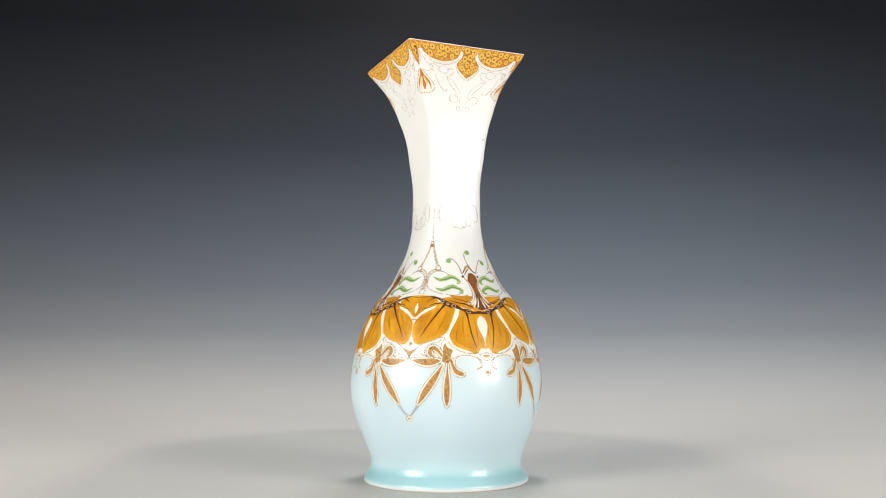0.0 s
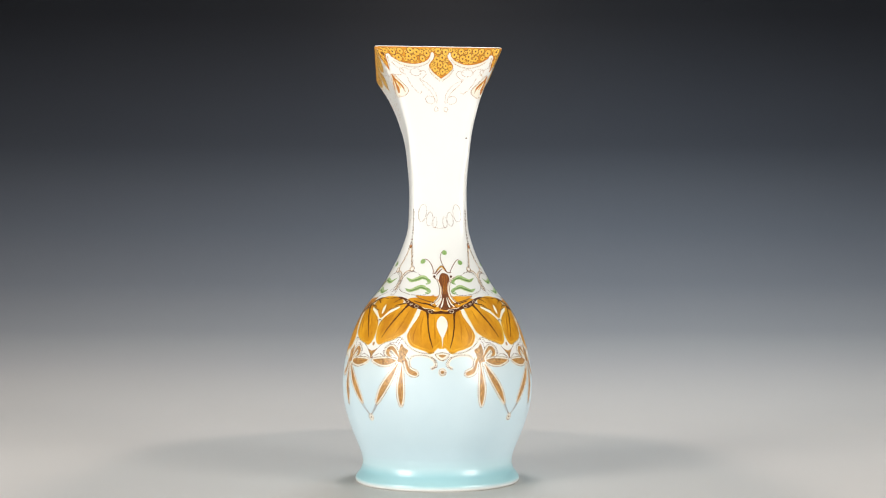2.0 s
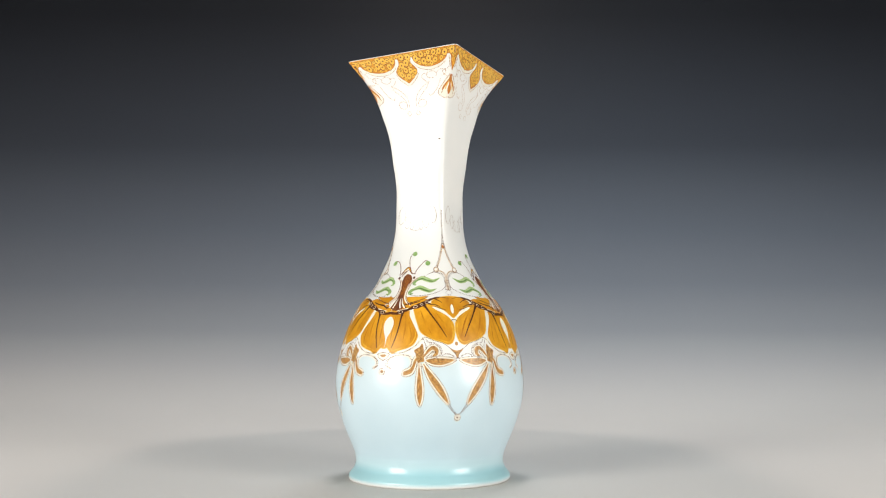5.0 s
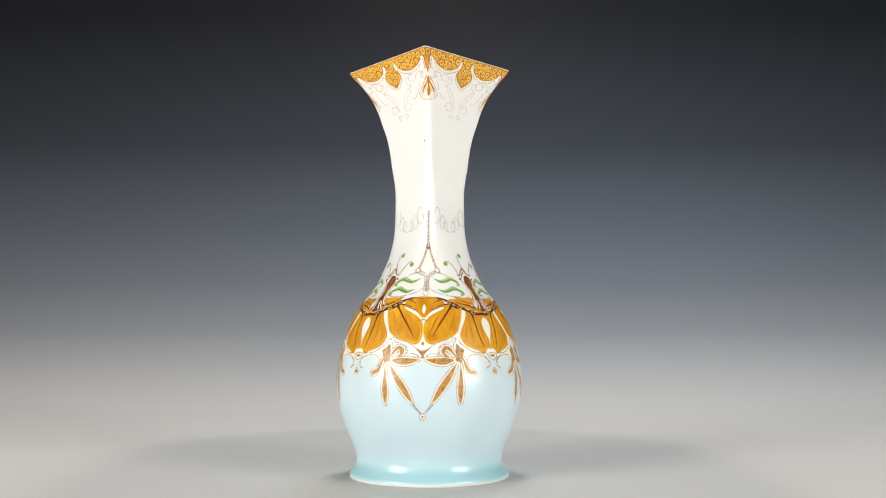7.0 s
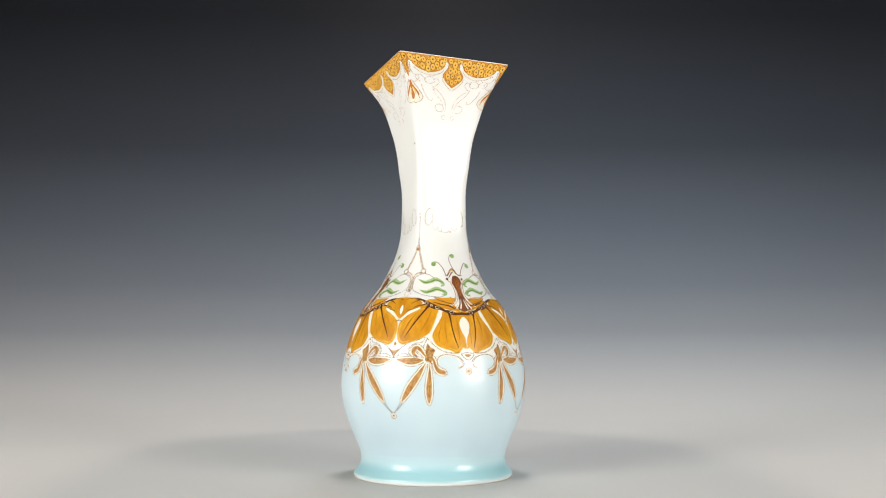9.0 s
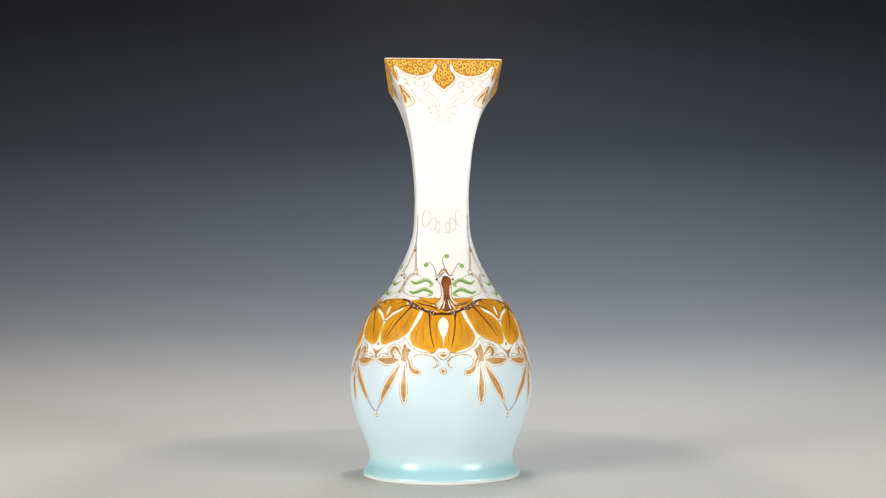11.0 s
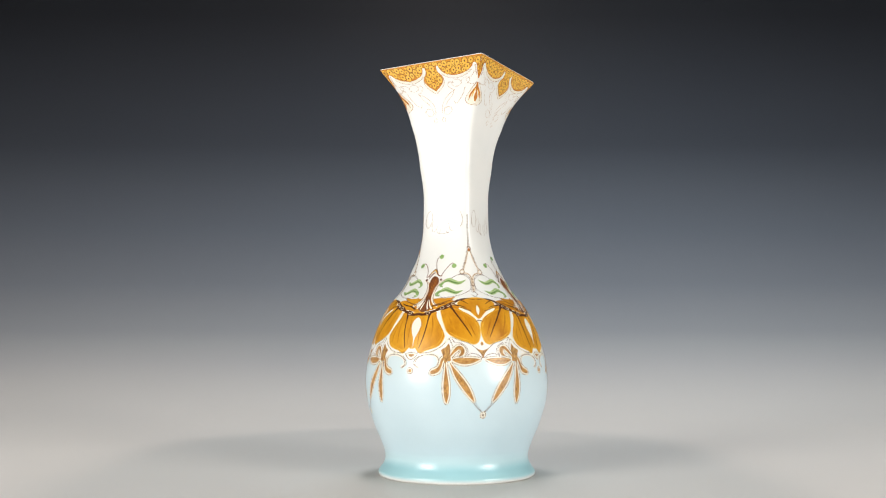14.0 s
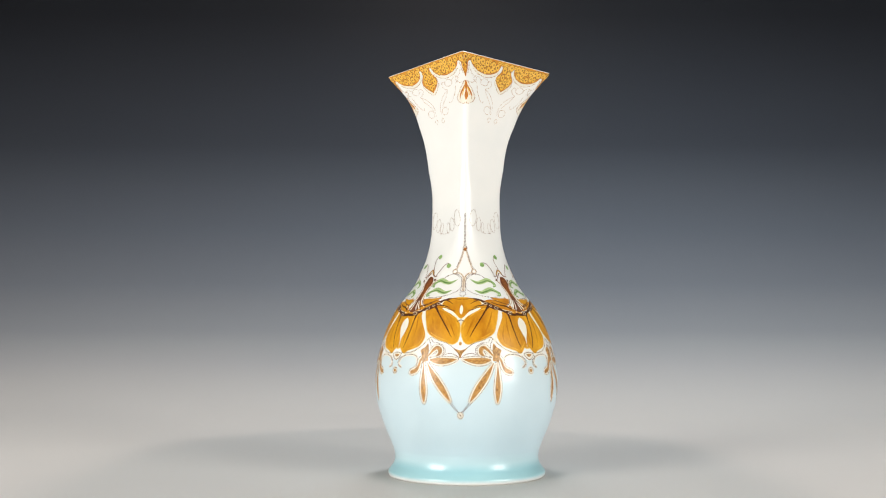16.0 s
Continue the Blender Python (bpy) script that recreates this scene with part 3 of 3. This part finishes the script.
def face_pattern(vase, face):
    w = Place(face)
    seed = 40 * face + 11
    for flip in (1, -1):
        flower_half(vase, Place(face, flip), seed + (20 if flip < 0 else 0))
    # stem, crown and tendrils
    m = Place(face)
    mid = 3.2
    st = fill("stem", m, [(-2.2, 138.0), (-1.0, 142.4), (2.0, 143.8), (6.8, 142.6), (8.6, 139.0), (6.2, 135.6), (5.5, 131.0), (6.6, 126.0), (8.6, 120.4), (3.2, 117.6), (-2.0, 120.4),
                          (0.6, 126.0), (1.0, 132.0), (-0.6, 135.8)], STALK, vase, 0.21, label="dark brown flower stem")
    for a in (-1.6, 0.6, 2.4):
        stroke("stem_light", m, [(mid + a, 141.6, 0.2), (mid + 0.7 * a, 135.0, 0.35), (mid + 0.5 * a, 129.0, 0.2)], RUST, st, 0.26)
    for a in (-8.0, -4.4, -1.4, 1.6, 4.8, 8.2):
        stroke("stem_root", m, [(mid + 0.25 * a, 127.0, 0.8), (mid + 0.5 * a, 122.4, 0.9), (mid + a, 118.4 + 0.12 * abs(a), 0.7)], STALK, vase, 0.23)
    for a in (-6.4, -3.0, 3.2, 6.6):
        stroke("stem_light", m, [(mid + 0.36 * a, 126.2, 0.3), (mid + 0.66 * a, 122.2, 0.9), (mid + a, 119.2 + 0.1 * abs(a), 0.9)], CREAM, vase, 0.25)
    for side_ in (-1, 1):
        ear = [(4.4, 129.4), (6.0, 127.2), (10.0, 127.4), (17.0, 127.4), (24.0, 128.0), (20.0, 126.2), (13.2, 124.0), (8.0, 123.0), (5.2, 124.6)]
        fill("collar_ear", m, [(mid + side_ * a, z) for a, z in ear], AMBER, vase, 0.17)
        stroke("ear_line", m, [(mid + side_ * a, z, q) for a, z, q in ((23.6, 127.4, 0.2), (20.0, 125.8, 0.5), (13.2, 123.8, 0.6), (8.0, 122.8, 0.5))], STALK, vase, 0.23)
        sleeve = [(12.0, 141.0), (9.0, 139.8), (6.4, 137.4), (4.9, 134.0), (4.4, 130.0), (5.4, 126.4), (8.0, 123.4), (11.4, 121.6)]
        stroke("sleeve", m, [(mid + side_ * (a - 0.6), z, 1.5) for a, z in sleeve], CREAM, vase, 0.19)
        stroke("sleeve_line", m, [(mid + side_ * a, z, 0.36) for a, z in sleeve], STALK, vase, 0.24)
        stroke("sleeve_line", m, [(mid + side_ * (a - 1.7), z - 0.2, 0.3) for a, z in sleeve[1:]], RUST, vase, 0.24)
    crown = [(-9.4, 143.6), (-6.4, 143.6), (-4.2, 145.8), (-1.2, 148.0), (1.0, 148.5), (4.0, 146.2), (7.2, 144.2), (11.4, 144.0)]
    stroke("crown", m, [(a, z, q) for (a, z), q in zip(crown, (0.4, 0.7, 1.0, 1.3, 1.3, 1.0, 0.7, 0.4))], STALK, vase, 0.23)
    stroke("crown_light", m, [(a, z - 0.2, 0.5) for a, z in crown[2:6]], HONEY, vase, 0.27)
    stroke("crown", m, [(-5.0, 142.2, 0.5), (-1.6, 145.2, 0.8), (1.4, 146.8, 0.5)], STALK, vase, 0.24)
    for pts in ([(5.0, 146.2), (1.2, 150.5), (-1.0, 155.5), (1.6, 158.9), (5.2, 159.4)],
                [(9.6, 144.1), (13.5, 148.5), (18.5, 152.2), (22.3, 153.6), (24.2, 152.3)],
                [(-8.0, 144.0), (-10.5, 148.5), (-15.0, 152.2), (-19.8, 153.8), (-22.5, 153.0)]):
        t = stroke("tendril", m, [(a, z, 0.42) for a, z in pts], STALK, vase, 0.2)
        a, z = pts[-1]
        fill("bud", m, ellipse(a, z - 0.8, 1.7, 1.7)[:-1], LEAF, t, 0.26, grid=0.8, label="green bud")
    for a in (-7.0, 10.4):
        fill("seed_dot", m, ellipse(a, 141.2, 0.8, 0.9)[:-1], UMBER, vase, 0.25, grid=0.6)
    # white drop in the middle petal
    fill("petal_drop", Place(face, 1, 0.6), [(0.0, 113.8), (-2.7, 111.6), (-3.6, 108.0), (-2.4, 103.4), (-0.5, 98.8), (0.0, 93.0), (0.5, 98.8), (2.4, 103.4), (3.6, 108.0), (2.7, 111.6)], CREAM, vase, 0.26)
    # small diamond and ring below the middle petals
    frame_line = [(-3.6, 88.6), (-1.6, 89.3), (0.4, 89.7), (2.4, 89.3), (4.4, 88.6), (3.2, 86.3), (0.4, 84.6), (-2.4, 86.3), (-3.6, 88.6)]
    fill("cartouche", w, frame_line[:-1], CREAM, vase, 0.09, grow=0.5, grid=1.0)
    fill("cartouche_mark", w, [(-1.7, 88.1), (0.4, 88.5), (2.5, 88.1), (1.7, 87.0), (0.4, 86.5), (-0.9, 87.0)], RUSSET, vase, 0.15, grid=0.9)
    dotted("cartouche_dots", w, [frame_line, ellipse(0.4, 77.2, 2.2, 2.1)], INK, vase, 0.95, 0.36, seed=seed)
    fill("drop_halo", w, ellipse(0.4, 77.2, 2.8, 2.8)[:-1], CREAM, vase, 0.08)
    fill("drop_eye", w, ellipse(0.4, 77.2, 1.3, 1.1)[:-1], RUSSET, vase, 0.15, grid=0.7)
    # corner: cap petal, triangle, ring
    c = Place(face, 1, 45.0)
    half = [(0.0, 127.6), (-7.8, 126.9), (-13.1, 125.4), (-15.0, 122.8), (-8.8, 119.3), (-4.4, 116.6), (-1.8, 114.0)]
    cap = fill("cap_petal", c, half + [(0.0, 113.2)] + [(-a, z) for a, z in half[:0:-1]], AMBER, vase, 0.14)
    fill("cap_edge", c, half + [(0.0, 113.2)] + [(-a, z) for a, z in half[:0:-1]], HONEY, cap, 0.11, grow=0.5)
    for a in (-1, 1):
        stroke("cap_line", c, [(a * 16.8, 124.6, 0.9), (a * 13.6, 126.4, 0.7), (a * 9.0, 127.2, 0.4), (a * 3.0, 126.5, 0.35), (a * 0.6, 126.3, 0.2)], UMBER, cap, 0.24)
    fill("cap_drop", c, [(0.0, 122.4), (-1.2, 119.9), (-1.0, 117.2), (0.0, 115.6), (1.0, 117.2), (1.2, 119.9)], CREAM, cap, 0.2, grid=0.8)
    stroke("cap_mark", c, [(-2.4, 110.6, 0.3), (-1.0, 111.6, 0.5), (1.0, 111.6, 0.5), (2.4, 110.6, 0.3)], UMBER, vase, 0.28)
    fill("corner_bead", c, ellipse(0, 95.6, 1.0, 1.3)[:-1], RUSSET, vase, 0.17, grid=0.6)
    fill("corner_triangle", c, [(-4.0, 92.2), (0.0, 91.0), (4.0, 92.2), (1.4, 89.0), (0.0, 85.8), (-1.4, 89.0)], RUSSET, vase, 0.15, grid=0.9)
    fill("ring_halo", c, ellipse(0, 47.4, 2.4, 2.6)[:-1], CREAM, vase, 0.08, grid=1.0)
    dotted("ring_dots", c, [ellipse(0, 47.4, 2.0, 2.1)], UMBER, vase, 1.15, 0.34, seed=seed + 1)
    fill("ring_eye", c, ellipse(0, 47.4, 0.65, 0.65)[:-1], UMBER, vase, 0.15, grid=0.5)
    dotted("knot_dots", c, [ellipse(0, 164.4, 1.2, 1.8, 0, 8)], INK, vase, 0.8, 0.36, seed=seed + 2)
    fill("knot", c, ellipse(0, 163.6, 0.9, 1.2)[:-1], RUST, vase, 0.15, grid=0.5)
    # rim band with its scalloped edge, and the rust leaf at the corner
    edge = smooth_line([(a, z) for a, z in RIM_EDGE], False, 1.0)
    edge = [(float(a), float(z)) for a, z in edge]
    top = [(float(a), 300.9) for a in np.linspace(-45, 45, 46)]
    full = leaning(top + edge + [(-a, z) for a, z in edge[-2::-1]], face)
    fill("rim_band", w, full, BAND, vase, 0.14, curved=False, grid=1.3, label="scalloped amber rim band painted with small rosettes")
    rosettes(vase, w, full, seed + 9)
    for flip in (1, -1):
        f = Place(face, flip)
        line = leaning(RIM_EDGE, face, flip)
        stroke("rim_band_line", f, [(a, z, 0.5) for a, z in line], RUST, vase, 0.2)
        for part_ in (line[7:13], line[18:]):
            stroke("rim_halo", f, [(a, z - 1.1, 1.5) for a, z in part_], CREAM, vase, 0.17)
        dotted("rim_dots", f, [[(a, z - 2.2) for a, z in line[7:13]], [(a + 0.8, z - 2.0) for a, z in line[17:]], [(a - 1.3, z) for a, z in line[1:5]]], FADED, vase, 0.85, 0.33, seed=seed + 3 + flip)
    fill("corner_frame", c, [(0.0, 284.4), (-3.6, 280.4), (-7.6, 276.4), (-8.0, 272.4), (-4.0, 269.6), (0.0, 268.8), (4.0, 269.6), (8.0, 272.4), (7.6, 276.4), (3.6, 280.4)], CREAM, vase, 0.1)
    stroke("corner_leaf", c, [(0.0, 284.0, 0.5), (0.1, 281.2, 1.5), (0.2, 278.4, 0.8), (0.4, 274.8, 2.0), (0.2, 271.6, 0.9)], RUST, vase, 0.2, 4)
    for a in (-1, 1):
        stroke("corner_leaf", c, [(a * 0.6, 281.6, 0.4), (a * 2.6, 279.2, 0.7), (a * 4.8, 276.4, 1.0), (a * 6.0, 274.2, 0.5)], RUST, vase, 0.18, 4)
        stroke("corner_leaf", c, [(a * 0.9, 280.0, 0.4), (a * 2.6, 277.4, 0.6), (a * 3.4, 274.6, 0.4)], HONEY, vase, 0.17, 3)


def motions():
    # the vase stands off the middle of a slow clockwise turntable
    radius, start, orbit, spin, face = 0.01632, -1.81317, 12.345, 10.209, -66.8
    rows = []
    for i in range(33):
        t = i * 0.5
        a = start - radians(orbit * t)
        drift = -0.00606 + 0.00281 * min(max((t - 9) / 7, 0), 1)
        rows.append((t, pose(radius * math.cos(a) + drift, radius * math.sin(a), 0, 0, 0, face - spin * t)))
    walk(vase, rows)


vase = tagged(new("vase"), "tall porcelain vase with square flared neck and painted orange flowers", "vase")
vase_body(vase)
for side in range(4):
    face_pattern(vase, side)
fill("glaze_speck", Place(0), ellipse(39.5, 241.2, 0.45, 0.45, 0, 8)[:-1], UMBER, vase, 0.1, grid=0.5)

motions()
